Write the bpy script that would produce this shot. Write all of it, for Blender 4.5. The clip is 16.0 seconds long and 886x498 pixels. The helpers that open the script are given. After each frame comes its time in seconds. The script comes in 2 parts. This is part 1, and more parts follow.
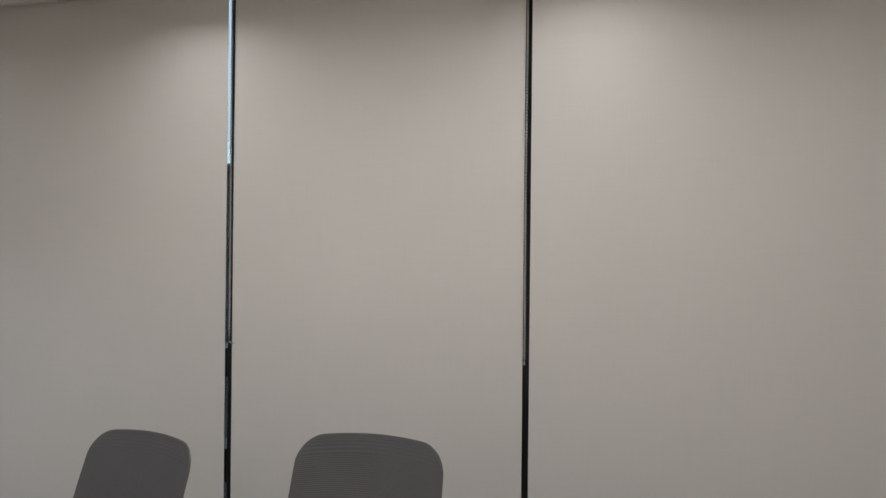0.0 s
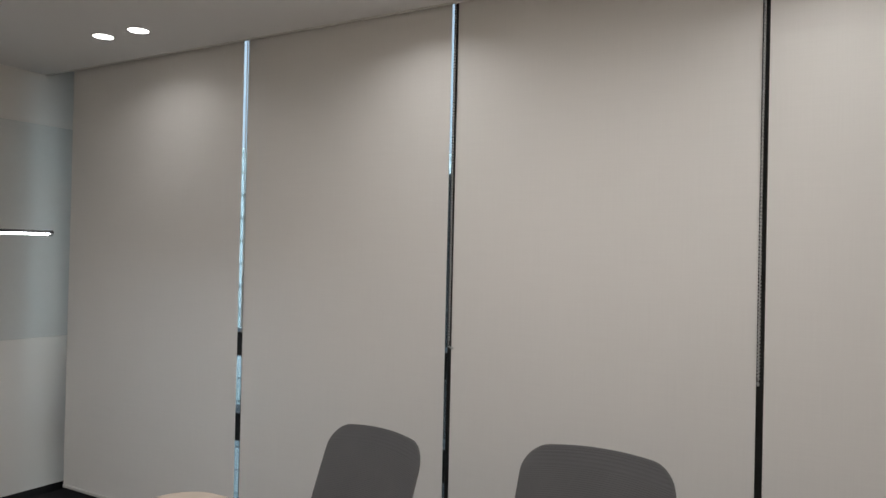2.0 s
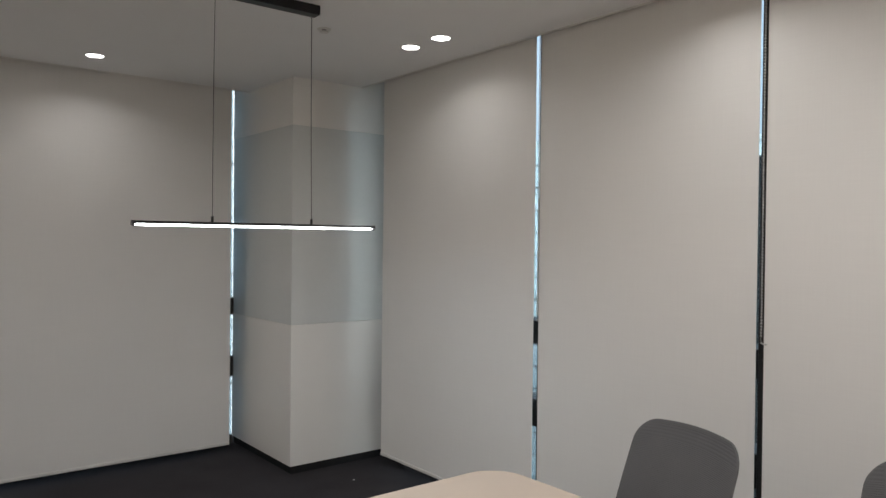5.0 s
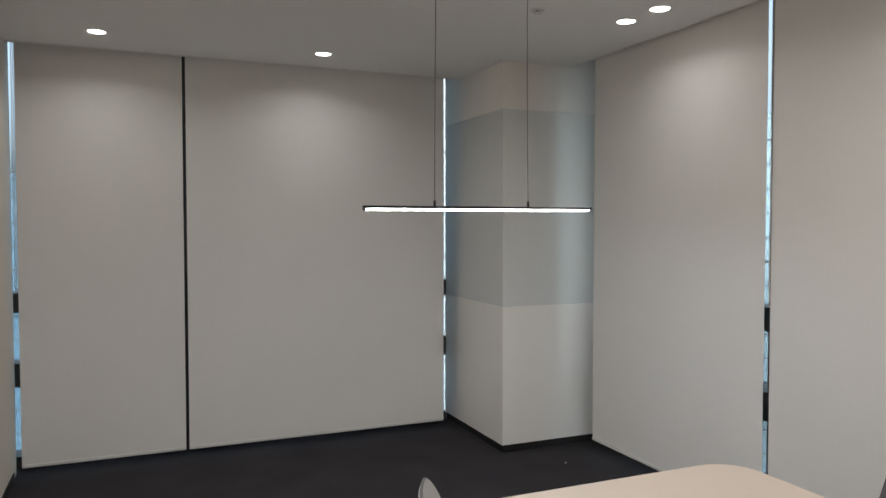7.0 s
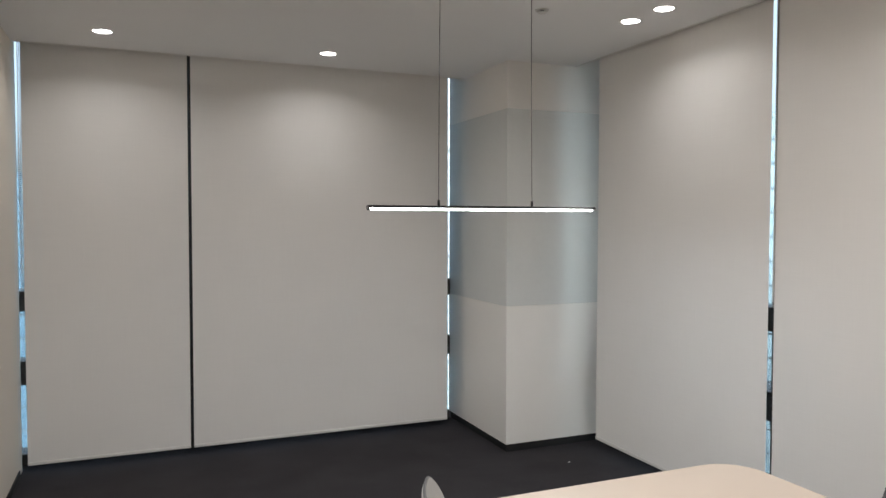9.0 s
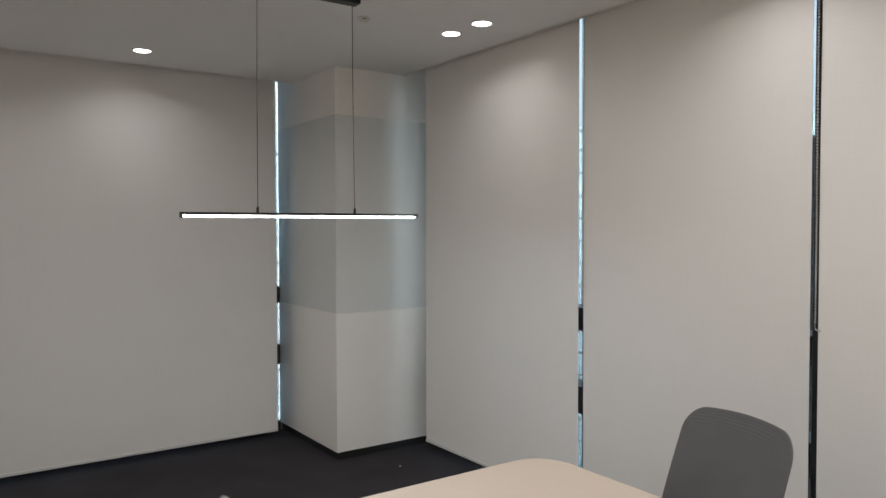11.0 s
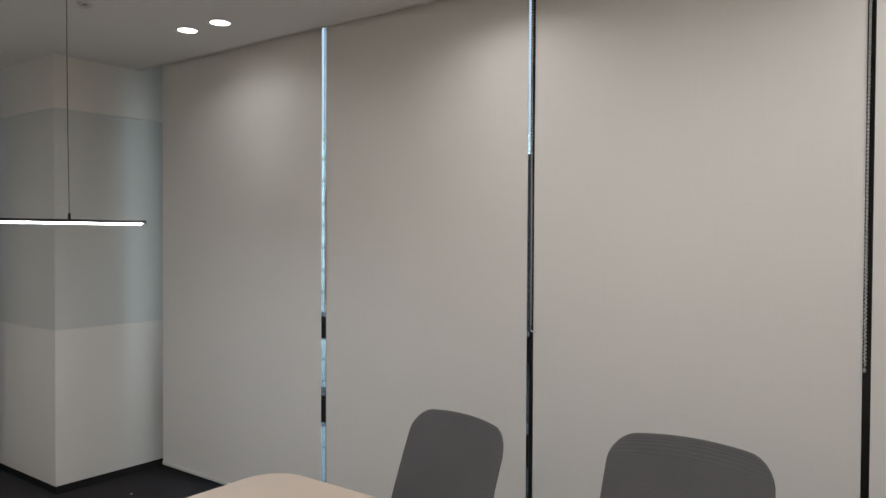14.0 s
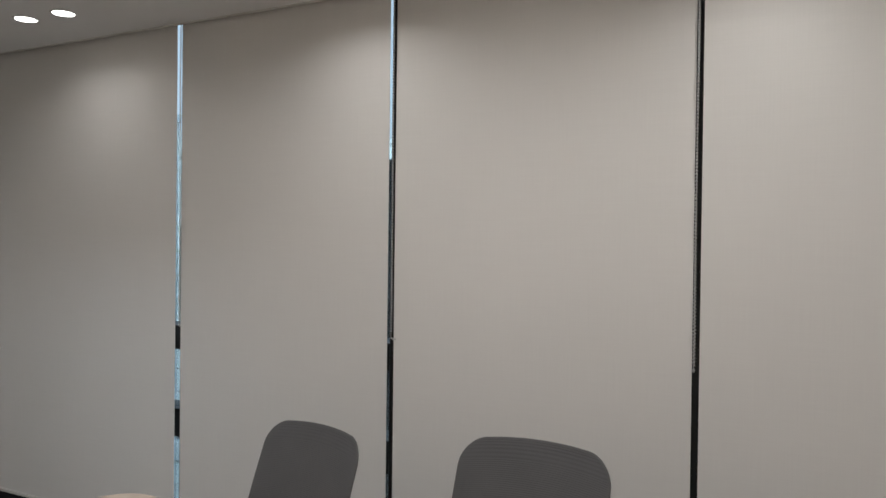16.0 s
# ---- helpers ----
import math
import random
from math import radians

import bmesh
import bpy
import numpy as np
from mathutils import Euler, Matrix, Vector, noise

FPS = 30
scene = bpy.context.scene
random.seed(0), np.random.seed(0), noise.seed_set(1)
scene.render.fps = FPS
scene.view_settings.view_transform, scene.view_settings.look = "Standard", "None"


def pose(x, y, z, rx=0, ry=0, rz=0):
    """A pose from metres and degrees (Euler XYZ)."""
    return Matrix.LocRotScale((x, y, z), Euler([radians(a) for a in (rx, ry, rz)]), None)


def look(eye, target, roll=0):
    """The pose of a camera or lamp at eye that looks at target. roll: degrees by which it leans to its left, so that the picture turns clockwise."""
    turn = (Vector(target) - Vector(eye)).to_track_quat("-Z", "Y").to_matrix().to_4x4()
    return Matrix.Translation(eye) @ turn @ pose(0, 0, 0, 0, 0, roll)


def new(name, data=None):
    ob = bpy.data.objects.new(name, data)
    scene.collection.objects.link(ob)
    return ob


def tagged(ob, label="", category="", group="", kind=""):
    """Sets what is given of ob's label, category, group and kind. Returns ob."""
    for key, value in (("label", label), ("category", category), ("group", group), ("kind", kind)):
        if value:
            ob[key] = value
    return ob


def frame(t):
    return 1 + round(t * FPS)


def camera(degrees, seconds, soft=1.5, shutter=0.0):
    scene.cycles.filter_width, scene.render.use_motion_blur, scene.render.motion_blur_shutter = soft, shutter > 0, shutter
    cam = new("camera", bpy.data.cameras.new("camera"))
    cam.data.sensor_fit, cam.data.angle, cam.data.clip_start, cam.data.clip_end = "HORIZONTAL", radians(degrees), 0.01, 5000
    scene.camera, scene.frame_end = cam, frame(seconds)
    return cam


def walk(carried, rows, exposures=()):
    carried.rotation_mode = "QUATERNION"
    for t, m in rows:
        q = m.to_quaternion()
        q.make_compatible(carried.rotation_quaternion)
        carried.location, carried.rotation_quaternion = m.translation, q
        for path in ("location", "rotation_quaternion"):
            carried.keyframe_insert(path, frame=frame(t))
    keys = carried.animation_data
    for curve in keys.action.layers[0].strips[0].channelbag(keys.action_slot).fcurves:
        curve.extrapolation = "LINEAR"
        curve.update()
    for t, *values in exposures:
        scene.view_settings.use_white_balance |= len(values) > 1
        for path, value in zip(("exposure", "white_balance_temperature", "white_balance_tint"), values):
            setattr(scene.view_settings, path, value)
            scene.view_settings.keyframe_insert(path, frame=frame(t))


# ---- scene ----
cam = camera(62.6, 16.0)
PATH = [
    (0, (0.196, -0.358, 1.601), (2.13, 0.154, 1.603), 0.6),
    (0.5, (0.187, -0.342, 1.603), (2.085, 0.29, 1.614), 0.7),
    (1, (0.175, -0.317, 1.607), (2.026, 0.439, 1.632), 1.2),
    (1.5, (0.175, -0.299, 1.602), (1.974, 0.573, 1.624), 1.3),
    (2, (0.166, -0.279, 1.604), (1.894, 0.728, 1.62), 1.3),
    (2.5, (0.16, -0.268, 1.601), (1.813, 0.859, 1.614), 1.0),
    (3, (0.15, -0.26, 1.597), (1.744, 0.947, 1.603), 0.9),
    (5.5, (0.088, -0.177, 1.605), (1.194, 1.489, 1.57), 0.4),
    (6, (0.061, -0.149, 1.607), (1.025, 1.602, 1.559), 0.1),
    (6.5, (0.034, -0.149, 1.59), (0.898, 1.654, 1.534), -0.0),
    (7, (0.032, -0.148, 1.595), (0.813, 1.692, 1.524), 0.0),
    (7.5, (0.011, -0.141, 1.594), (0.736, 1.721, 1.519), 0.1),
    (8, (0.002, -0.139, 1.598), (0.703, 1.733, 1.523), 0.1),
    (10.5, (0.102, -0.192, 1.597), (1.146, 1.512, 1.533), -0.0),
    (11, (0.111, -0.201, 1.605), (1.257, 1.437, 1.546), -0.1),
    (11.5, (0.121, -0.226, 1.612), (1.344, 1.355, 1.557), -0.2),
    (12, (0.165, -0.206, 1.6), (1.457, 1.32, 1.554), 0.0),
    (12.5, (0.149, -0.199, 1.616), (1.522, 1.254, 1.564), 0.0),
    (13, (0.18, -0.227, 1.604), (1.617, 1.164, 1.564), 0.1),
    (13.5, (0.192, -0.245, 1.608), (1.709, 1.057, 1.57), 0.2),
    (14, (0.201, -0.259, 1.612), (1.808, 0.931, 1.574), 0.3),
    (14.5, (0.187, -0.257, 1.613), (1.861, 0.837, 1.577), 0.2),
    (15, (0.227, -0.287, 1.612), (1.939, 0.746, 1.5897), 0.3),
    (15.5, (0.194, -0.276, 1.625), (1.958, 0.667, 1.6057), 0.8),
    (16, (0.216, -0.306, 1.626), (2.006, 0.586, 1.604), 0.7),
]
scene.cycles.sample_clamp_indirect, scene.cycles.caustics_reflective = 4.0, False
SKY = 0.72
DOWN_COL = (1.0, 0.968, 0.94)
PENDANT_W = 4.8
LAMP_TURN = -4.0
TABLE, TABLE_R = (0.77, 1.985, -0.65, 1.82, 0.75), 0.14
BACK_TOP, BACK_HALF = 1.066, 0.2105
CHAIRS = [(pose(1.7545, 1.152, 0, 0, 0, 168.5), 0.0525), (pose(1.728, 0.342, 0, 0, 0, 180), 0.0)]
EXPOSURES = [(0, -0.16), (3.0, 0.04), (5.5, 0.14), (7.0, 0.26), (7.5, 0.5), (8.2, 0.68), (10.5, 0.3), (11.5, 0.2), (13.5, 0.05), (16.0, -0.14)]
walk(cam, [(t, look(eye, target, roll)) for t, eye, target, roll in PATH], EXPOSURES)

# ---- world, sun, lamps of the room and added fill lamps ----
world = bpy.data.worlds.new("sky")
scene.world = world
world.use_nodes = True
wn = world.node_tree.nodes
sky = wn.new("ShaderNodeTexSky")
sky.sky_type, sky.sun_disc = "NISHITA", False
sky.sun_elevation, sky.sun_rotation = radians(38), radians(200)
sky.air_density, sky.dust_density, sky.ozone_density = 0.35, 9.0, 0.3
wn["Background"].inputs["Strength"].default_value = SKY
haze = wn.new("ShaderNodeHueSaturation")
haze.inputs["Saturation"].default_value, haze.inputs["Value"].default_value = 0.42, 1.25
world.node_tree.links.new(sky.outputs["Color"], haze.inputs["Color"])
world.node_tree.links.new(haze.outputs["Color"], wn["Background"].inputs["Color"])
sun = new("sun", bpy.data.lights.new("sun", "SUN"))
sun.data.energy, sun.data.angle, sun.data.color = 0.5, radians(12), (1.0, 0.96, 0.9)
sun.matrix_world = look((0, 0, 30), (6, 22, 0))

# lamps in the ceiling: (x, y, watts); the downlights in view come first
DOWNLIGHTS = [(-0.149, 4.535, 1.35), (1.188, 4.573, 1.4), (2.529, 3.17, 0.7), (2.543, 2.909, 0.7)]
# unseen: first two follow bright arcs on the blinds, the rest are added fill
UNSEEN_AND_FILL_LAMPS = [(2.53, 1.38, 1.8), (2.53, -0.2, 1.9), (1.75, 0.5, 7.4), (1.7, -0.9, 5.8), (-0.15, 2.1, 10.0), (-0.15, 0.6, 9.0), (-0.15, -0.9, 8), (0.6, -2.4, 8), (1.0, 1.6, 7.0)]


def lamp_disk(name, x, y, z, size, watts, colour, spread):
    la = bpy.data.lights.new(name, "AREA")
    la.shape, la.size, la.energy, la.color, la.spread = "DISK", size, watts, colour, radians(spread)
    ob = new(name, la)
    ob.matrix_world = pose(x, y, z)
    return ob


for x, y, watts in DOWNLIGHTS + UNSEEN_AND_FILL_LAMPS:
    lamp_disk("downlight_or_fill_glow", x, y, 2.690, 0.10 if x > 2 or y > 4 else 0.3, watts, DOWN_COL, 146 if x > 2 or y > 4 else 174)

# ---- materials ----


def mat(name, colour, rough=0.6, metal=0.0, var=0.06, scale=4.0, fine=120.0, bump=0.1, dist=0.001, weave=0.0, spec=0.5, piece=0.0):
    """A surface with large soft variation, fine grain and relief, in metres."""
    m = bpy.data.materials.new(name)
    m.use_nodes = True
    n, l = m.node_tree.nodes, m.node_tree.links
    b = n["Principled BSDF"]
    b.inputs["Roughness"].default_value, b.inputs["Metallic"].default_value = rough, metal
    b.inputs["Specular IOR Level"].default_value = spec
    tc = n.new("ShaderNodeTexCoord")
    big, small = n.new("ShaderNodeTexNoise"), n.new("ShaderNodeTexNoise")
    big.inputs["Scale"].default_value, big.inputs["Detail"].default_value = scale, 4
    small.inputs["Scale"].default_value, small.inputs["Detail"].default_value = fine, 3
    for t in (big, small):
        l.new(tc.outputs["Object"], t.inputs["Vector"])
    add = n.new("ShaderNodeMath")
    add.operation = "ADD"
    l.new(big.outputs["Fac"], add.inputs[0])
    l.new(small.outputs["Fac"], add.inputs[1])
    last = add
    if piece:
        oi, pm = n.new("ShaderNodeObjectInfo"), n.new("ShaderNodeMath")
        pm.operation = "MULTIPLY_ADD"
        pm.inputs[1].default_value = piece
        l.new(oi.outputs["Random"], pm.inputs[0])
        l.new(add.outputs[0], pm.inputs[2])
        last = pm
    ramp = n.new("ShaderNodeMapRange")
    ramp.inputs["From Min"].default_value, ramp.inputs["From Max"].default_value = 0.6, 1.4 + piece
    ramp.inputs["To Min"].default_value, ramp.inputs["To Max"].default_value = 1 - var, 1 + var
    l.new(last.outputs[0], ramp.inputs["Value"])
    mul = n.new("ShaderNodeVectorMath")
    mul.operation = "SCALE"
    mul.inputs[0].default_value = colour
    l.new(ramp.outputs[0], mul.inputs["Scale"])
    l.new(mul.outputs["Vector"], b.inputs["Base Color"])
    height = small.outputs["Fac"]
    if weave:
        threads = []
        for k in range(2):
            mp, th = n.new("ShaderNodeMapping"), n.new("ShaderNodeTexNoise")
            mp.inputs["Scale"].default_value = (weave, 1, 4) if k else (4, 1, weave)
            th.inputs["Scale"].default_value, th.inputs["Detail"].default_value = 1.0, 1
            l.new(tc.outputs["Object"], mp.inputs["Vector"])
            l.new(mp.outputs["Vector"], th.inputs["Vector"])
            threads.append(th)
        wa = n.new("ShaderNodeMath")
        wa.operation = "ADD"
        l.new(threads[0].outputs["Fac"], wa.inputs[0])
        l.new(threads[1].outputs["Fac"], wa.inputs[1])
        height = wa.outputs[0]
        half = n.new("ShaderNodeMath")
        half.operation = "MULTIPLY"
        half.inputs[1].default_value = 0.5
        l.new(height, half.inputs[0])
        l.new(half.outputs[0], add.inputs[1])
    bp = n.new("ShaderNodeBump")
    bp.inputs["Strength"].default_value, bp.inputs["Distance"].default_value = bump, dist
    l.new(height, bp.inputs["Height"])
    l.new(bp.outputs["Normal"], b.inputs["Normal"])
    return m


def glow(name, colour, strength):
    m = bpy.data.materials.new(name)
    m.use_nodes = True
    b = m.node_tree.nodes["Principled BSDF"]
    b.inputs["Base Color"].default_value = (0.8, 0.8, 0.8, 1)
    b.inputs["Emission Color"].default_value = (*colour, 1)
    b.inputs["Emission Strength"].default_value = strength
    m.cycles.emission_sampling = "NONE"
    return m


def glass(name, tint):
    m = bpy.data.materials.new(name)
    m.use_nodes = True
    n, l = m.node_tree.nodes, m.node_tree.links
    n.remove(n["Principled BSDF"])
    tr, gl, mix = n.new("ShaderNodeBsdfTransparent"), n.new("ShaderNodeBsdfGlossy"), n.new("ShaderNodeMixShader")
    lw, pw, am = n.new("ShaderNodeLayerWeight"), n.new("ShaderNodeMath"), n.new("ShaderNodeMath")
    tr.inputs["Color"].default_value = (*tint, 1)
    gl.inputs["Roughness"].default_value = 0.01
    pw.operation, am.operation = "POWER", "MULTIPLY_ADD"
    pw.inputs[1].default_value = 4.0
    am.inputs[1].default_value, am.inputs[2].default_value = 0.6, 0.03
    l.new(lw.outputs["Facing"], pw.inputs[0])
    l.new(pw.outputs[0], am.inputs[0])
    l.new(am.outputs[0], mix.inputs[0])
    l.new(tr.outputs[0], mix.inputs[1])
    l.new(gl.outputs[0], mix.inputs[2])
    l.new(mix.outputs[0], n["Material Output"].inputs["Surface"])
    return m


M_BLIND = mat("blind_fabric", (0.775, 0.764, 0.748), 0.85, var=0.032, scale=1.3, fine=160, bump=0.04, dist=0.0004, weave=220, spec=0.15)
M_HEM = mat("white_aluminium", (0.66, 0.65, 0.63), 0.45, var=0.03)
M_CEIL = mat("ceiling_paint", (0.90, 0.90, 0.90), 0.9, var=0.03, scale=1.1, fine=220, bump=0.12, dist=0.0005, spec=0.2)
M_TRIM = mat("trim_paint", (0.78, 0.77, 0.74), 0.5, var=0.03)
M_WALL = mat("wall_paint", (0.78, 0.72, 0.64), 0.75, var=0.03, scale=0.9, fine=260, bump=0.15, dist=0.0004, spec=0.3)
M_CARPET = mat("charcoal_carpet", (0.045, 0.042, 0.0455), 1.0, var=0.22, scale=3.0, fine=420, bump=0.9, dist=0.004, spec=0.1)
M_PILLAR = mat("pillar_laminate", (0.87, 0.853, 0.822), 0.45, var=0.025, scale=1.5, fine=300, bump=0.08, dist=0.0003)
M_BOARD = mat("writing_glass", (0.685, 0.705, 0.695), 0.32, var=0.02, scale=1.0, fine=40, bump=0.02, dist=0.0003)
M_BLACK = mat("black_vinyl", (0.008, 0.008, 0.009), 0.6, var=0.2)
M_ALU = mat("dark_anodised_aluminium", (0.032, 0.028, 0.024), 0.45, metal=0.2, var=0.15, scale=6)
M_TABLE = mat("table_laminate", (0.56, 0.475, 0.40), 0.48, var=0.03, scale=2.0, fine=240, bump=0.05, dist=0.0003)
M_EDGE = mat("table_edge_band", (0.47, 0.39, 0.325), 0.5, var=0.04)
M_MESH = mat("grey_chair_mesh", (0.093, 0.095, 0.102), 0.85, var=0.08, scale=9, fine=700, bump=0.5, dist=0.0006, spec=0.2)
M_MESH_PALE = mat("pale_chair_mesh", (0.30, 0.30, 0.29), 0.7, var=0.1, scale=9, fine=700, bump=0.3, dist=0.0006, spec=0.3)
M_SHELL = mat("light_grey_plastic", (0.40, 0.39, 0.375), 0.45, var=0.05, scale=8, fine=300)
M_RIM = mat("dark_grey_plastic", (0.080, 0.081, 0.085), 0.5, var=0.05, scale=8, fine=300)
M_SEAT = mat("grey_seat_fabric", (0.09, 0.09, 0.095), 0.9, var=0.12, scale=9, fine=500, bump=0.6, dist=0.001)
M_STEEL = mat("grey_painted_steel", (0.30, 0.30, 0.30), 0.35, metal=0.6, var=0.05)
M_LAMP = mat("black_lamp_metal", (0.018, 0.018, 0.020), 0.38, metal=0.4, var=0.1)
M_WIRE = mat("steel_wire", (0.10, 0.10, 0.10), 0.4, metal=0.7, var=0.05)
M_BEAD = mat("steel_beads", (0.50, 0.50, 0.49), 0.35, metal=0.5, var=0.08)
M_DIFF = glow("lamp_diffuser", (0.93, 0.97, 1.0), 9.0)
M_DOWN = glow("downlight_diffuser", (1.0, 0.97, 0.93), 8.0)
M_WHITE = mat("white_plastic", (0.74, 0.73, 0.71), 0.5, var=0.03)
M_PAPER = mat("scrap_paper", (0.75, 0.74, 0.72), 0.8, var=0.05)
M_GLASS = glass("window_glass", (0.70, 0.79, 0.82))
M_PALE = mat("pale_facade_panel", (0.17, 0.215, 0.245), 0.4, var=0.05, scale=0.3, fine=2, piece=0.5)
M_BLUE = mat("blue_facade_panel", (0.04, 0.07, 0.10), 0.25, var=0.12, scale=0.3, fine=2, piece=0.5)
M_JOINT = mat("facade_joint", (0.03, 0.035, 0.04), 0.6)
M_GREYB = mat("grey_blue_facade_panel", (0.08, 0.105, 0.125), 0.4, var=0.05, scale=0.3, fine=2, piece=0.5)
M_DARKB = mat("dark_facade", (0.008, 0.008, 0.009), 0.9, var=0.3, scale=0.4, fine=2, spec=0.05)
M_GROUND = mat("city_ground", (0.10, 0.105, 0.11), 0.9, var=0.4, scale=0.05, fine=0.4)

# ---- mesh helpers ----


def box(bm, x0, x1, y0, y1, z0, z1, bevel=0.0, seg=1):
    r = bmesh.ops.create_cube(bm, size=1.0, matrix=Matrix.LocRotScale(((x0 + x1) / 2, (y0 + y1) / 2, (z0 + z1) / 2), None, (x1 - x0, y1 - y0, z1 - z0)))
    if bevel:
        es = list({e for v in r["verts"] for e in v.link_edges})
        bmesh.ops.bevel(bm, geom=es, offset=bevel, segments=seg, affect="EDGES", profile=0.5)
    return bm


def cyl(bm, x, y, z0, z1, r0, r1=None, seg=24):
    bmesh.ops.create_cone(bm, cap_ends=True, segments=seg, radius1=r0, radius2=r0 if r1 is None else r1, depth=z1 - z0, matrix=Matrix.Translation((x, y, (z0 + z1) / 2)))
    return bm


def tube(bm, pts, r, seg=6):
    """A round bar along a line of points."""
    rings = []
    for i, p in enumerate(pts):
        p = Vector(p)
        d = (Vector(pts[min(i + 1, len(pts) - 1)]) - Vector(pts[max(i - 1, 0)])).normalized()
        a = d.orthogonal().normalized() if abs(d.z) > 0.9 or not rings else d.cross(Vector((0, 0, 1))).normalized()
        b = d.cross(a)
        rings.append([bm.verts.new(p + r * (math.cos(k * math.tau / seg) * a + math.sin(k * math.tau / seg) * b)) for k in range(seg)])
    for q, s in zip(rings, rings[1:]):
        for k in range(seg):
            bm.faces.new((q[k], q[(k + 1) % seg], s[(k + 1) % seg], s[k]))
    bm.faces.new(rings[0][::-1])
    bm.faces.new(rings[-1])
    return bm


def mesh_of(name, bm, material, smooth=False):
    bmesh.ops.recalc_face_normals(bm, faces=bm.faces[:])
    me = bpy.data.meshes.new(name)
    bm.to_mesh(me)
    bm.free()
    me.materials.append(material)
    if smooth:
        for p in me.polygons:
            p.use_smooth = True
        me.set_sharp_from_angle(angle=radians(50))
    return me


def part(name, bm, material, parent, label="", smooth=False):
    ob = new(name, mesh_of(name, bm, material, smooth))
    ob.parent = parent
    return tagged(ob, label)


def solo(name, bm, material, label, category, kind="", smooth=False, group=""):
    return tagged(new(name, mesh_of(name, bm, material, smooth)), label, category, group, kind)


def empty(name, label, category, kind="", group="", m=None):
    ob = new(name)
    if m is not None:
        ob.matrix_world = m
    return tagged(ob, label, category, group, kind)


B = bmesh.new

# ---- the room ----
XL, XB, YA, YS, H = -0.675, 2.935, 5.035, -3.2, 2.70
GX, GY = 3.20, 5.30  # glass planes behind the blinds
solo("floor", box(B(), XL - 0.65, 3.35, YS - 0.1, 5.46, -0.25, 0.0), M_CARPET, "charcoal grey cut-pile carpet floor", "floor", "structure")
ceil = B()
box(ceil, XL, 2.895, YS, 4.985, H, H + 0.04)
box(ceil, 2.36, 2.895, 4.985, 5.02, H, H + 0.04)
solo("ceiling", ceil, M_CEIL, "smooth white painted plasterboard ceiling", "ceiling", "structure")
solo("trim_east", box(B(), 2.8955, 2.912, YS, 4.29, H - 0.004, H + 0.07, 0.002), M_TRIM, "thin white edge profile along the ceiling", "trim", "structure")
solo("trim_north", box(B(), XL, 2.36, 4.9855, 5.002, H - 0.004, H + 0.07, 0.002), M_TRIM, "thin white edge profile along the ceiling", "trim", "structure")
solo("slab", box(B(), XL - 0.65, 3.36, YS - 0.2, 5.47, 2.93, 3.1), M_CEIL, "white painted concrete slab above the blinds", "slab", "structure")
# boards added behind the rollers, unseen, so no sky light leaks over the blinds
solo("pocket_blocker_east", box(B(), 3.0, 3.02, YS, 4.28, 2.755, 2.93), M_TRIM, "unseen white board added in the blind pocket to stop sky light", "trim", "structure")
solo("pocket_blocker_north", box(B(), XL, 2.36, 5.10, 5.12, 2.755, 2.93), M_TRIM, "unseen white board added in the blind pocket to stop sky light", "trim", "structure")
solo("wall_west", box(B(), XL - 0.12, XL, YS - 0.1, 5.13, 0.0, 2.93), M_WALL, "cream painted plaster wall", "wall", "structure")
solo("wall_northwest", box(box(B(), XL - 0.6, XL - 0.12, 5.09, 5.13, 0.0, 2.93), XL - 0.62, XL - 0.58, 5.13, 5.46, 0.0, 2.93), M_WALL, "cream painted plaster return wall beside the window", "wall", "structure")
solo("wall_south", box(B(), XL, 3.35, YS - 0.12, YS, 0.0, 2.93), M_WALL, "cream painted plaster wall", "wall", "structure")
solo("baseboard", box(B(), XL, XL + 0.008, YS, 4.99, 0.0, 0.05, 0.002), M_BLACK, "low black vinyl baseboard", "baseboard", "structure")

# window walls: dark mullions, transoms and panes from floor to slab
TRANSOMS = ((0.0, 0.07), (0.525, 0.683), (1.011, 1.142), (2.88, 2.93))
win_e = empty("window_1", "floor-to-ceiling curtain wall with dark aluminium frame", "window", "structure")
MULL_E = [2.542 - 1.263 * i for i in range(5)]
for y in MULL_E:
    part("mullion", box(B(), 2.992, 3.34, y - 0.065, y + 0.058, 0.0, 2.93, 0.004), M_ALU, win_e)
# added out of sight behind the blind; narrows the daylight on the pillar
part("daylight_blocker", box(B(), 3.19, 3.34, 3.88, 4.285, 0.0, 2.93, 0.004), M_ALU, win_e, "unseen dark panel added to keep daylight off the pillar")
for a, b in zip(MULL_E, [3.9449] + MULL_E):
    lo, hi = a + 0.0581, b - 0.0651
    for z0, z1 in TRANSOMS:
        part("transom", box(B(), 3.16, 3.33, lo, hi, z0, z1, 0.003), M_ALU, win_e)
    for (_, z0), (z1, _) in zip(TRANSOMS, TRANSOMS[1:]):
        p = part("pane", box(B(), GX, GX + 0.012, lo, hi, z0, z1), M_GLASS, win_e, "clear slightly blue window pane")
        p.visible_shadow = False
part("sill", box(B(), 3.16, 3.33, YS, MULL_E[-1] - 0.065, 0, 2.93), M_ALU, win_e)
win_n = empty("window_2", "floor-to-ceiling curtain wall with dark aluminium frame", "window", "structure")
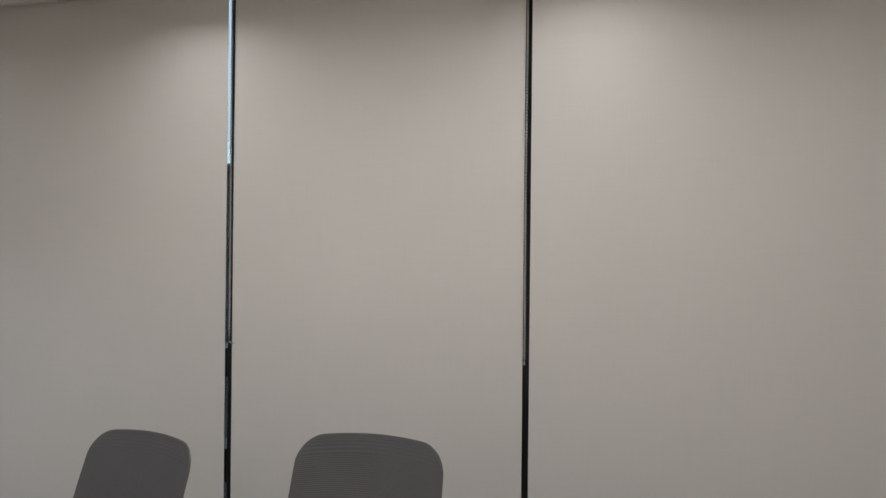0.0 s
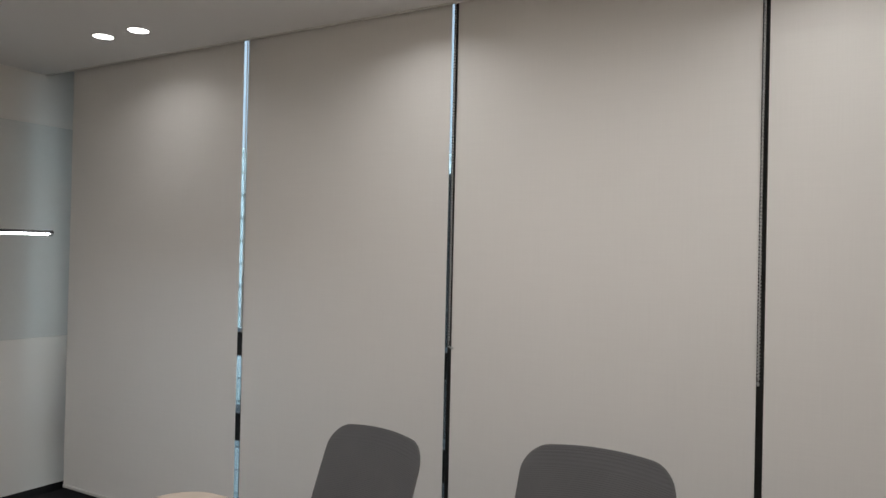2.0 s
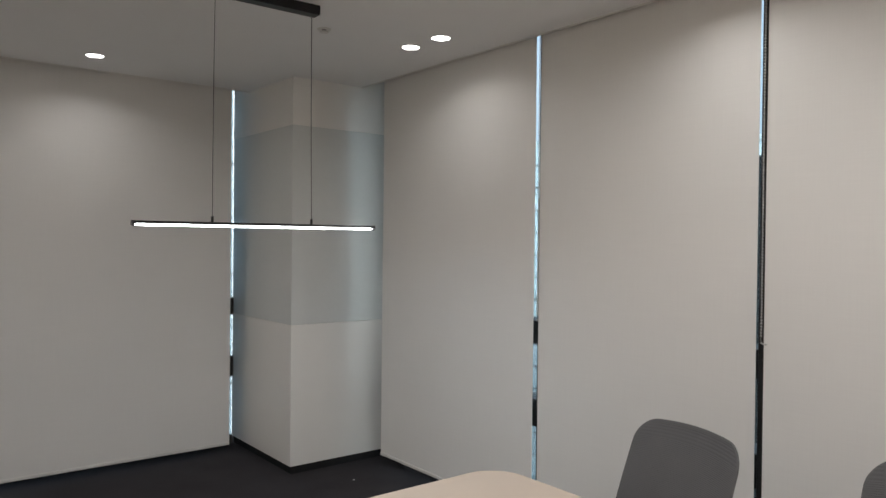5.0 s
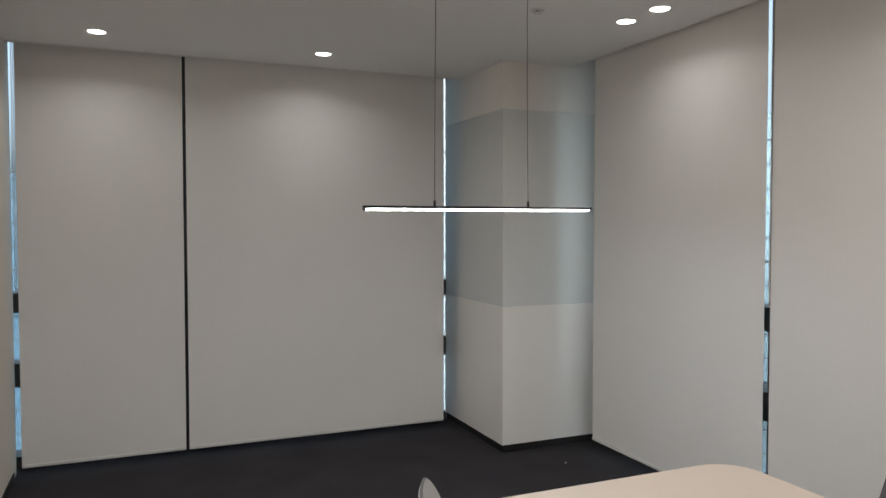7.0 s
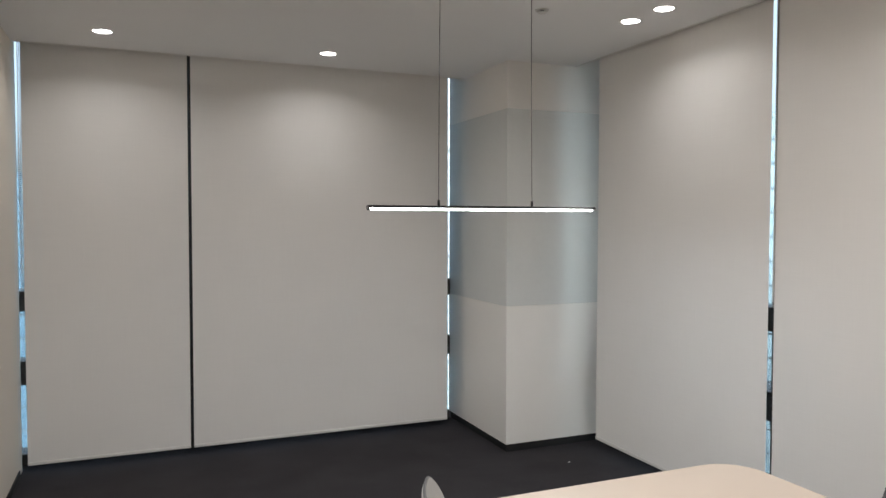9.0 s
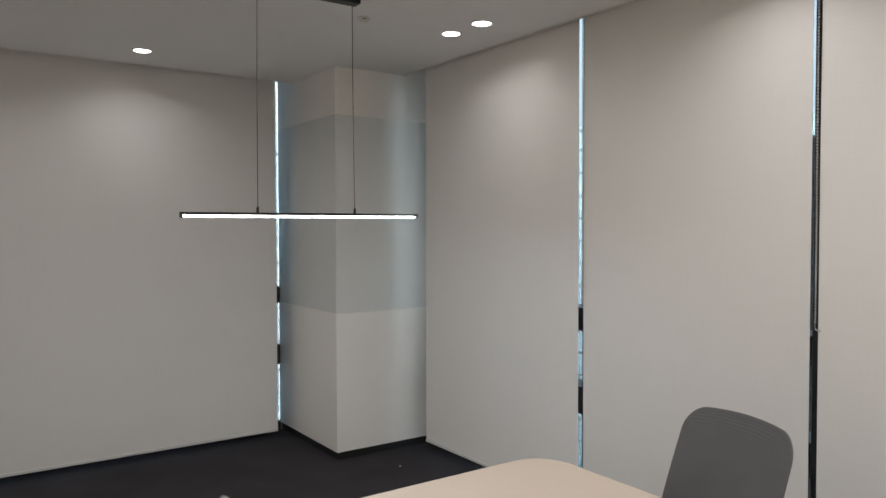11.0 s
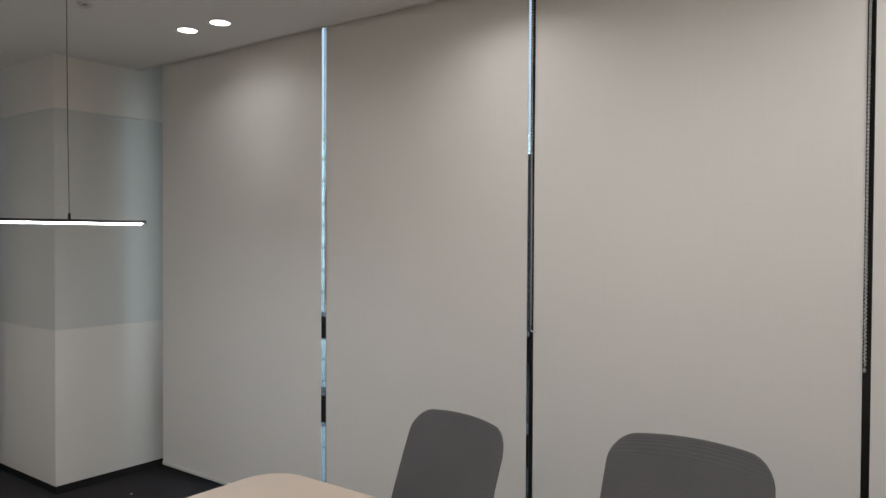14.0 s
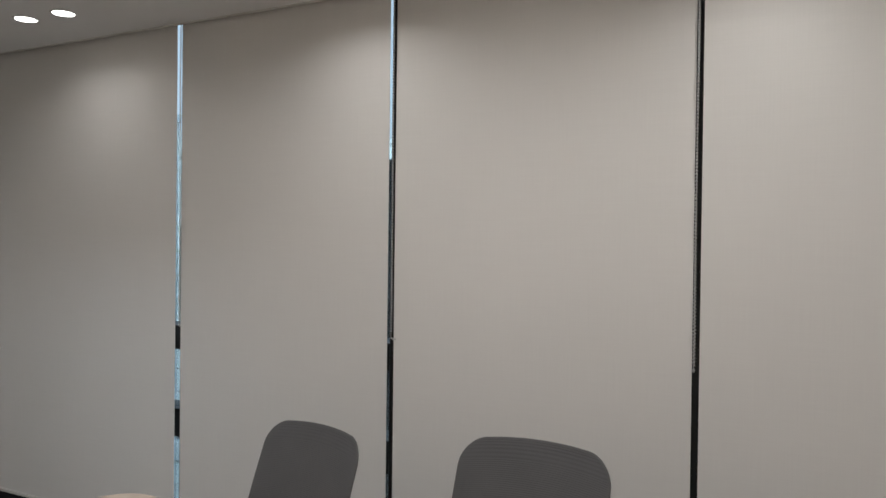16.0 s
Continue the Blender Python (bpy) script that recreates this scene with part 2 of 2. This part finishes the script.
# the last, wide post is added, hidden by the blind, to cut daylight spill
for x0, x1 in ((0.301, 0.401), (1.555, 1.655), (2.06, 2.25)):
    part("mullion", box(B(), x0, x1, 5.25, 5.45, 0.0, 2.93, 0.004), M_ALU, win_n)
for lo, hi in ((XL - 0.58, 0.3009), (0.4011, 1.5549), (1.6551, 2.0599), (2.2501, 2.355)):
    for z0, z1 in TRANSOMS:
        part("transom", box(B(), lo, hi, 5.26, 5.44, z0, z1, 0.003), M_ALU, win_n)
    for (_, z0), (z1, _) in zip(TRANSOMS, TRANSOMS[1:]):
        p = part("pane", box(B(), lo, hi, GY, GY + 0.012, z0, z1), M_GLASS, win_n, "clear slightly blue window pane")
        p.visible_shadow = False

# corner pillar clad in pale panels, with a writing surface round its middle
PX, PY = 2.362, 4.29
pil = empty("pillar", "square corner pillar with pale cladding and grey-green glass writing panels", "pillar", "structure")
part("plinth", box(B(), PX + 0.012, 3.19, PY + 0.012, 5.29, 0.0, 0.054), M_BLACK, pil, "recessed black plinth")
part("lower_panel", box(B(), PX, 3.195, PY, 5.295, 0.054, 1.014, 0.0015), M_PILLAR, pil, "warm white laminate cladding")
part("core", box(B(), PX + 0.004, 3.19, PY + 0.004, 5.29, 1.0141, 2.377), M_PILLAR, pil)
part("writing_panel", box(B(), PX + 0.0035, 3.19, PY - 0.001, PY + 0.0039, 1.0175, 2.3765, 0.001), M_BOARD, pil, "glossy grey-green glass panel")
part("writing_panel", box(B(), PX - 0.001, PX + 0.0034, PY - 0.001, 5.29, 1.0175, 2.3765, 0.001), M_BOARD, pil, "glossy grey-green glass panel")
part("upper_panel", box(B(), PX, 3.195, PY, 5.295, 2.3771, 2.925, 0.0015), M_PILLAR, pil, "warm white laminate cladding")

# ---- roller blinds ----


def blind(width, z0, wave, chain=None):
    """A roller blind that hangs in the local plane y = 0, facing -y, from x = 0 to width. chain: its x, its lower end, the offset of its rear strand."""
    ob = empty("roller_blind", "lowered off-white roller blind in plain woven fabric", "blind", "", "roller blinds in front of the windows")
    nx, nz = 24, 30
    verts, faces = [], []
    for back in (0.0, 0.0016):
        for j in range(nz + 1):
            z = z0 + 0.012 + (2.928 - z0 - 0.012) * j / nz
            for i in range(nx + 1):
                x = width * i / nx
                y = 0.0016 * math.sin(5.1 * x + wave) * (1 - j / nz) + 0.0012 * math.sin(2.3 * z + 3 * wave)
                verts.append((x, y + back, z))
    n, k = (nx + 1) * (nz + 1), nx + 1
    for j in range(nz):
        for i in range(nx):
            q = (j * k + i, j * k + i + 1, (j + 1) * k + i + 1, (j + 1) * k + i)
            faces.append(q)
            faces.append(tuple(v + n for v in q[::-1]))
    rim = [i for i in range(nx)] + [j * k + nx for j in range(nz)] + [nz * k + i for i in range(nx, 0, -1)] + [j * k for j in range(nz, 0, -1)]
    for a, b in zip(rim, rim[1:] + rim[:1]):
        faces.append((b, a, a + n, b + n))
    me = bpy.data.meshes.new("fabric")
    me.from_pydata(verts, [], faces)
    me.materials.append(M_BLIND)
    new("fabric", me).parent = ob
    part("hem_bar", box(B(), 0.0, width, -0.006, 0.006, z0, z0 + 0.020, 0.004, 2), M_HEM, ob, "slim white hem bar")
    bm = B()
    bmesh.ops.create_cone(bm, cap_ends=True, segments=20, radius1=0.024, radius2=0.024, depth=width, matrix=pose(width / 2, 0.026, 2.86, 0, 90, 0))
    part("roller_tube", bm, M_STEEL, ob)
    if chain:
        x0, low, side = chain
        bm = B()
        pitch, r = 0.0125, 0.0046
        n = int((2.86 - low) / pitch)
        pts = []
        for k in range(n):
            pts.append((x0 + 0.0012 * math.sin(k * 0.06), -0.016 - 0.003 * math.sin(k * 0.05), 2.86 - k * pitch))
            pts.append((x0 + side + 0.0012 * math.sin(k * 0.045), 0.014 + 0.003 * math.sin(k * 0.04), 2.86 - k * pitch + 0.004))
        for k in range(1, 6):
            a = math.pi * k / 6
            pts.append((x0 + side * (1 - math.cos(a)) / 2, -0.001 - 0.015 * math.cos(a), low - 0.012 * math.sin(a)))
        for p in pts:
            bmesh.ops.create_icosphere(bm, subdivisions=1, radius=r, matrix=Matrix.Translation(p))
        ch = part("bead_chain", bm, M_BEAD, ob, "steel bead pull chain", smooth=True)
        tagged(ch, kind="stuff")
        part("cord", tube(B(), [(x0, -0.016, 2.86), (x0, -0.016, low)], 0.0011), M_BEAD, ch)
        part("cord", tube(B(), [(x0 + side, 0.014, 2.86), (x0 + side, 0.014, low)], 0.0011), M_BEAD, ch)
    return ob


# east side, from the pillar towards the back of the room: (from y, to y) and the chain in the gap beside each
E_SPANS = [(2.573, 4.045), (1.315, 2.534), (0.052, 1.281), (-1.205, 0.027), (-2.46, -1.24), (-3.19, -2.49)]
E_CHAIN = [(2.530, 1.19, -0.020), (1.286, 1.212, 0.025), (0.043, 1.184, -0.005), (-1.225, 1.19, -0.006), None, None]
for k, (a, b) in enumerate(E_SPANS):
    c = E_CHAIN[k]
    ob = blind(b - a, 0.098, 1.0 + 1.7 * k, c and (b - c[0], c[1], c[2]))
    ob.matrix_world = pose(XB, b, 0, 0, 0, -90)
for k, (a, b, c) in enumerate([(-0.632, 0.341, (-0.014, 1.19, 0.006)), (0.362, 2.236, None)]):
    ob = blind(b - a, 0.058, 0.4 + 2.1 * k, c)
    ob.matrix_world = pose(a, YA, 0)

# ---- things on the ceiling ----


def downlight(x, y):
    ob = empty("downlight", "round recessed white downlight, switched on", "downlight", "", "recessed ceiling downlights", pose(x, y, H))
    bm = B()
    rings = []
    for r, z in ((0.0495, 0.0), (0.0495, -0.0025), (0.0525, -0.0045), (0.058, -0.003), (0.060, 0.0)):
        rings.append([bm.verts.new((r * math.cos(k * math.tau / 32), r * math.sin(k * math.tau / 32), z)) for k in range(32)])
    for q, s in zip(rings, rings[1:]):
        for k in range(32):
            bm.faces.new((q[k], q[(k + 1) % 32], s[(k + 1) % 32], s[k]))
    part("trim_ring", bm, M_WHITE, ob, "thin white trim ring", smooth=True)
    part("diffuser", cyl(B(), 0, 0, -0.003, -0.0005, 0.0495, seg=32), M_DOWN, ob, "glowing white diffuser")
    return ob


for x, y, _ in DOWNLIGHTS:
    downlight(x, y)

det = empty("ceiling_detector", "small round white ceiling sprinkler head", "detector", m=pose(1.977, 3.176, H))
part("rosette", cyl(B(), 0, 0, -0.005, 0.0, 0.034, 0.037, 28), M_WHITE, det, smooth=False)
part("neck", cyl(B(), 0, 0, -0.014, -0.005, 0.009, 0.012, 16), M_STEEL, det, "grey metal neck")
part("cover_plate", cyl(B(), 0, 0, -0.019, -0.014, 0.022, 0.024, 24), M_WHITE, det)

# pendant lamp: black canopy, two wires, slim bar with a lit underside
LX, LY, LZ, LL, LW = 1.515, 2.88, 1.663, 1.11, 0.232
lamp = empty("pendant_lamp", "slim black linear pendant lamp on two wires, switched on", "pendant lamp", m=pose(LX, LY, H))
twist = pose(0, 0, 0, 0, 0, LAMP_TURN)
part("canopy", box(B(), -0.262, 0.262, -0.030, 0.030, -0.045, 0.0, 0.003, 2), M_LAMP, lamp, "black metal ceiling canopy")
zb = LZ - H
for s in (-1, 1):
    bm = B()
    end = twist @ Vector((s * LW, 0, 0))
    top = Vector((s * LW, 0, 0))
    pts = [tuple(top.lerp(end, k / 10) + Vector((0, 0.004 * math.sin(math.pi * k / 10), -0.045 + (zb + 0.033 + 0.045) * k / 10))) for k in range(11)]
    tube(bm, pts, 0.0017, 6)
    part("wire", bm, M_WIRE, lamp, "thin steel suspension wire")
    part("wire_grip", cyl(B(), end.x, end.y, zb + 0.008, zb + 0.034, 0.0062, 0.0055, 14), M_LAMP, lamp)


def profile_bar(outline, x0, x1):
    """A bar along x with the outline (y, z)."""
    bm = B()
    a = [bm.verts.new((x0, y, z)) for y, z in outline]
    b = [bm.verts.new((x1, y, z)) for y, z in outline]
    n = len(outline)
    for k in range(n):
        bm.faces.new((a[k], a[(k + 1) % n], b[(k + 1) % n], b[k]))
    bm.faces.new(a)
    bm.faces.new(b[::-1])
    return bm


housing = profile_bar([(-0.026, zb - 0.003), (-0.027, zb + 0.003), (-0.019, zb + 0.0085), (0.019, zb + 0.0085), (0.027, zb + 0.003), (0.026, zb - 0.003)], -LL / 2, LL / 2)
part("housing", housing, M_LAMP, lamp, "black metal housing").matrix_basis = twist
half = [(-0.0245, zb - 0.0035)] + [(0.0245 * math.cos(math.pi + math.pi * k / 10), zb - 0.0045 + 0.0085 * math.sin(math.pi + math.pi * k / 10)) for k in range(11)] + [(0.0245, zb - 0.0035)]
part("diffuser", profile_bar(half, -LL / 2 + 0.010, LL / 2 - 0.010), M_DIFF, lamp, "glowing white diffuser").matrix_basis = twist
for s in (-1, 1):
    cap = profile_bar([(-0.026, zb - 0.009), (-0.028, zb + 0.002), (-0.020, zb + 0.0095), (0.020, zb + 0.0095), (0.028, zb + 0.002), (0.026, zb - 0.009), (0.012, zb - 0.0145), (-0.012, zb - 0.0145)],
                      s * (LL / 2 + 0.0005) - (0.004 if s < 0 else 0), s * (LL / 2 + 0.0005) + (0.004 if s > 0 else 0))
    e = part("end_cap", cap, M_LAMP, lamp)
    e.matrix_basis = twist
    bm = B()
    bmesh.ops.create_cone(bm, cap_ends=True, segments=14, radius1=0.005, radius2=0.005, depth=0.003, matrix=pose(s * (LL / 2 + 0.006), 0, zb - 0.002, 0, 90, 0))
    part("screw", bm, M_STEEL, e, "small bright screw")
glowbar = bpy.data.lights.new("lamp_glow", "AREA")
glowbar.shape, glowbar.size, glowbar.size_y, glowbar.energy, glowbar.color = "RECTANGLE", LL - 0.04, 0.04, PENDANT_W, (0.80, 0.91, 1.0)
gob = new("lamp_glow", glowbar)
gob.matrix_world = pose(LX, LY, LZ - 0.0155, 0, 0, LAMP_TURN)

# ---- table and chairs ----


def rounded_slab(x0, x1, y0, y1, z0, z1, r, bevel):
    bm = B()
    pts = []
    for cx, cy, a0 in ((x1 - r, y1 - r, 0), (x0 + r, y1 - r, 90), (x0 + r, y0 + r, 180), (x1 - r, y0 + r, 270)):
        for k in range(13):
            a = radians(a0 + 90 * k / 12)
            pts.append((cx + r * math.cos(a), cy + r * math.sin(a)))
    f = bm.faces.new([bm.verts.new((x, y, z0)) for x, y in pts])
    up = bmesh.ops.extrude_face_region(bm, geom=[f])
    for v in up["geom"]:
        if isinstance(v, bmesh.types.BMVert):
            v.co.z = z1
    if bevel:
        es = [e for e in bm.edges if e.calc_length() > 0 and abs(e.verts[0].co.z - e.verts[1].co.z) < 1e-6]
        bmesh.ops.bevel(bm, geom=es, offset=bevel, segments=2, affect="EDGES", profile=0.5)
    return bm


TX0, TX1, TY0, TY1, TZ = TABLE
tab = empty("meeting_table", "pale beige laminate meeting table with rounded corners", "table")
part("tabletop", rounded_slab(TX0, TX1, TY0, TY1, TZ - 0.024, TZ, TABLE_R, 0.002), M_TABLE, tab, "pale beige laminate top")
part("edge_band", rounded_slab(TX0 + 0.003, TX1 - 0.003, TY0 + 0.003, TY1 - 0.003, TZ - 0.036, TZ - 0.0242, TABLE_R - 0.003, 0.001), M_EDGE, tab)
for sx, sy in ((0, 0), (1, 0), (0, 1), (1, 1)):
    lx, ly = (TX0 + 0.32, TX1 - 0.32)[sx], (TY0 + 0.35, TY1 - 0.35)[sy]
    part("leg", box(B(), lx - 0.03, lx + 0.03, ly - 0.03, ly + 0.03, 0.0, TZ - 0.0362, 0.006), M_STEEL, tab)


def back_surface(u, v, off, drop=0.0):
    """A point of the backrest, local: u across from -1 to 1, v up from 0 to 1; off: behind the front face."""
    z0, z1, r = 0.56, BACK_TOP, 0.066
    z = z0 + (z1 - z0) * v
    hw = BACK_HALF + 0.010 * (1 - v) - 0.012 * max(0.0, 0.35 - v) / 0.35
    top = z1 - r
    if z > top:
        hw = hw - r + math.sqrt(max(0.0, r * r - (z - top) ** 2))
    if z < z0 + 0.07:
        hw = hw - 0.07 + math.sqrt(max(0.0, 0.07 ** 2 - (z0 + 0.07 - z) ** 2))
    y = u * hw
    zz = z + 0.016 * (1 - (y / 0.22) ** 2) * max(0.0, v - 0.3) / 0.7
    lean = -0.225 - 0.24 * (z - z0) - 0.15 * (z - z0) ** 2
    x = lean + 0.8 * y * y - off
    return Vector((x, y, zz - drop))


def back_sheet(nu, vs, front, rear, drop, rib=0.0, inset=1.0):
    bm = B()
    g = []
    for off in (front, rear):
        rows = []
        for j, v in enumerate(vs):
            o = off + (rib if (j % 2 and off == front) else 0.0)
            rows.append([bm.verts.new(back_surface((-1 + 2 * i / nu) * inset, v * (0.5 + inset / 2), o, drop)) for i in range(nu + 1)])
        g.append(rows)
    n = len(vs)
    for a, rows in enumerate(g):
        for j in range(n - 1):
            for i in range(nu):
                q = (rows[j][i], rows[j][i + 1], rows[j + 1][i + 1], rows[j + 1][i])
                bm.faces.new(q if a == 0 else q[::-1])
    ring = [(0, i) for i in range(nu)] + [(j, nu) for j in range(n - 1)] + [(n - 1, i) for i in range(nu, 0, -1)] + [(j, 0) for j in range(n - 1, 0, -1)]
    for k in range(len(ring)):
        a, b = ring[k], ring[(k + 1) % len(ring)]
        bm.faces.new((g[0][a[0]][a[1]], g[0][b[0]][b[1]], g[1][b[0]][b[1]], g[1][a[0]][a[1]]))
    return bm


def chair(drop, weave, note, rib):
    """An office chair on castors that faces +x, its seat lowered by drop."""
    ob = empty("office_chair", "grey mesh-backed office chair pushed in at the table", "chair", "", "chairs round the table")
    vs = [k / 196 for k in range(178)]
    vs += [vs[-1] + (1 - vs[-1]) * math.sin(math.pi / 2 * k / 14) for k in range(1, 15)]
    back = part("backrest", back_sheet(22, vs, 0.0, 0.004, drop, rib), weave, ob, note)
    vs2 = [k / 60 * 0.86 for k in range(60)] + [0.86 + 0.14 * math.sin(math.pi / 2 * k / 12) for k in range(13)]
    part("back_shell", back_sheet(22, vs2, 0.0045, 0.013, drop, inset=0.968), M_SHELL, ob, "light grey plastic back shell", smooth=True)
    rim = []
    for k in range(20, 185):
        rim.append(back_surface(-1, k / 184 if k < 168 else 167 / 184 + (17 / 184) * math.sin(math.pi / 2 * (k - 167) / 17), 0.004, drop))
    rim += [back_surface(-1 + 2 * k / 20, 1.0, 0.004, drop) for k in range(1, 20)]
    rim += [Vector((p.x, -p.y, p.z)) for p in rim[:165][::-1]]
    part("rim", tube(B(), [tuple(p) for p in rim[::2]], 0.0032, 8), M_RIM, back, "grey plastic rim", smooth=True)
    part("seat", rounded_slab(-0.23, 0.24, -0.23, 0.23, 0.42 - drop, 0.49 - drop, 0.09, 0.02), M_SEAT, ob, "padded dark grey seat", smooth=False)
    part("back_bracket", tube(B(), [(-0.05, 0, 0.41 - drop), (-0.22, 0, 0.41 - drop), (-0.29, 0, 0.50 - drop), (-0.272, 0, 0.66 - drop)], 0.018, 10), M_SHELL, ob, smooth=True)
    part("gas_column", cyl(B(), 0, 0, 0.10, 0.42 - drop, 0.026, 0.020, 16), M_STEEL, ob)
    for k in range(5):
        a = math.tau * k / 5 + 0.3
        d = Vector((math.cos(a), math.sin(a), 0))
        leg = part("base_leg", tube(B(), [tuple(d * 0.02 + Vector((0, 0, 0.115))), tuple(d * 0.16 + Vector((0, 0, 0.10))), tuple(d * 0.30 + Vector((0, 0, 0.075)))], 0.016, 8), M_SHELL, ob, smooth=True)
        bm = B()
        bmesh.ops.create_cone(bm, cap_ends=True, segments=16, radius1=0.029, radius2=0.029, depth=0.04, matrix=Matrix.Translation(d * 0.30 + Vector((0, 0, 0.029))) @ pose(0, 0, 0, 90, 0, math.degrees(a) * 0.5))
        part("castor", bm, M_BLACK, leg)
    return ob


for place, drop in CHAIRS:
    chair(drop, M_MESH, "dark grey ribbed mesh backrest", 0.0007).matrix_world = place
chair(-0.004, M_MESH_PALE, "light grey mesh backrest", 0.0002).matrix_world = pose(0.883, 0.962, 0, 0, 0, -15)

bm = B()
for k, (x, y, z) in enumerate(((0, 0, 0.001), (0.011, 0.001, 0.001), (0.013, 0.004, 0.003), (0.006, 0.006, 0.002), (-0.003, 0.003, 0.003))):
    bm.verts.new((x, y, z))
bm.verts.ensure_lookup_table()
bm.faces.new(bm.verts[:])
bmesh.ops.triangulate(bm, faces=bm.faces[:])
for v in bmesh.ops.extrude_face_region(bm, geom=bm.faces[:])["geom"]:
    if isinstance(v, bmesh.types.BMVert):
        v.co.z += 0.001
solo("paper_scrap", bm, M_PAPER, "tiny crumpled white paper scrap on the carpet", "paper scrap").location = (2.65, 3.94, 0.001)

# ---- outside: neighbouring buildings seen through the gaps ----
solo("ground", box(B(), -900, 900, -900, 900, -31, -30), M_GROUND, "grey city ground far below", "ground", "structure")


def building(cx, cy, turn, w, d, top, skin, pitch, label):
    """An office block: a dark core with rows of cladding panels on its near side, which faces local -y."""
    ob = empty("office_building", label, "building", m=pose(cx, cy, -30, 0, 0, turn))
    part("core", box(B(), -w / 2, w / 2, 0, d, 0, top + 30 - 0.2), M_JOINT, ob)
    lo, hi, cols = 30 - 16.0, top + 30.0, max(1, round(w / 6))
    n = math.ceil((hi - lo) / pitch)
    cw = w / cols
    shared = mesh_of("panel", box(B(), 0.05, cw - 0.05, -0.12, -0.01, 0.075, pitch - 0.075), skin)
    for j in range(n):
        for i in range(cols):
            p = new("panel", shared)
            p.parent = ob
            p.location = (-w / 2 + i * cw, 0, hi - (j + 1) * pitch)
    part("parapet", box(B(), -w / 2 - 0.1, w / 2 + 0.1, -0.2, 0.3, hi - 0.2, hi + 0.15), skin, ob)
    part("base_wall", box(B(), -w / 2, w / 2, -0.1, -0.01, 0, hi - n * pitch), skin, ob)
    return ob


BUILDINGS = [
    (44.0, 32.0, -57, 24, 14, 9.0, M_PALE, 1.68, "tall office block clad in pale blue panels"),
    (24.6, 29.0, -40, 5.0, 6, 7.5, M_BLUE, 1.30, "office block with dark blue glass cladding"),
    (34.0, 15.0, -68, 16, 10, 5.6, M_DARKB, 3.4, "low dark glass office block"),
    (16.0, 48.0, -12, 12, 10, 14.0, M_GREYB, 7.4, "office block clad in large grey-blue panels"),
    (-12.0, 60.0, 8, 30, 10, 5.0, M_BLUE, 1.7, "office block with blue-grey glass cladding"),
]
for args in BUILDINGS:
    building(*args)
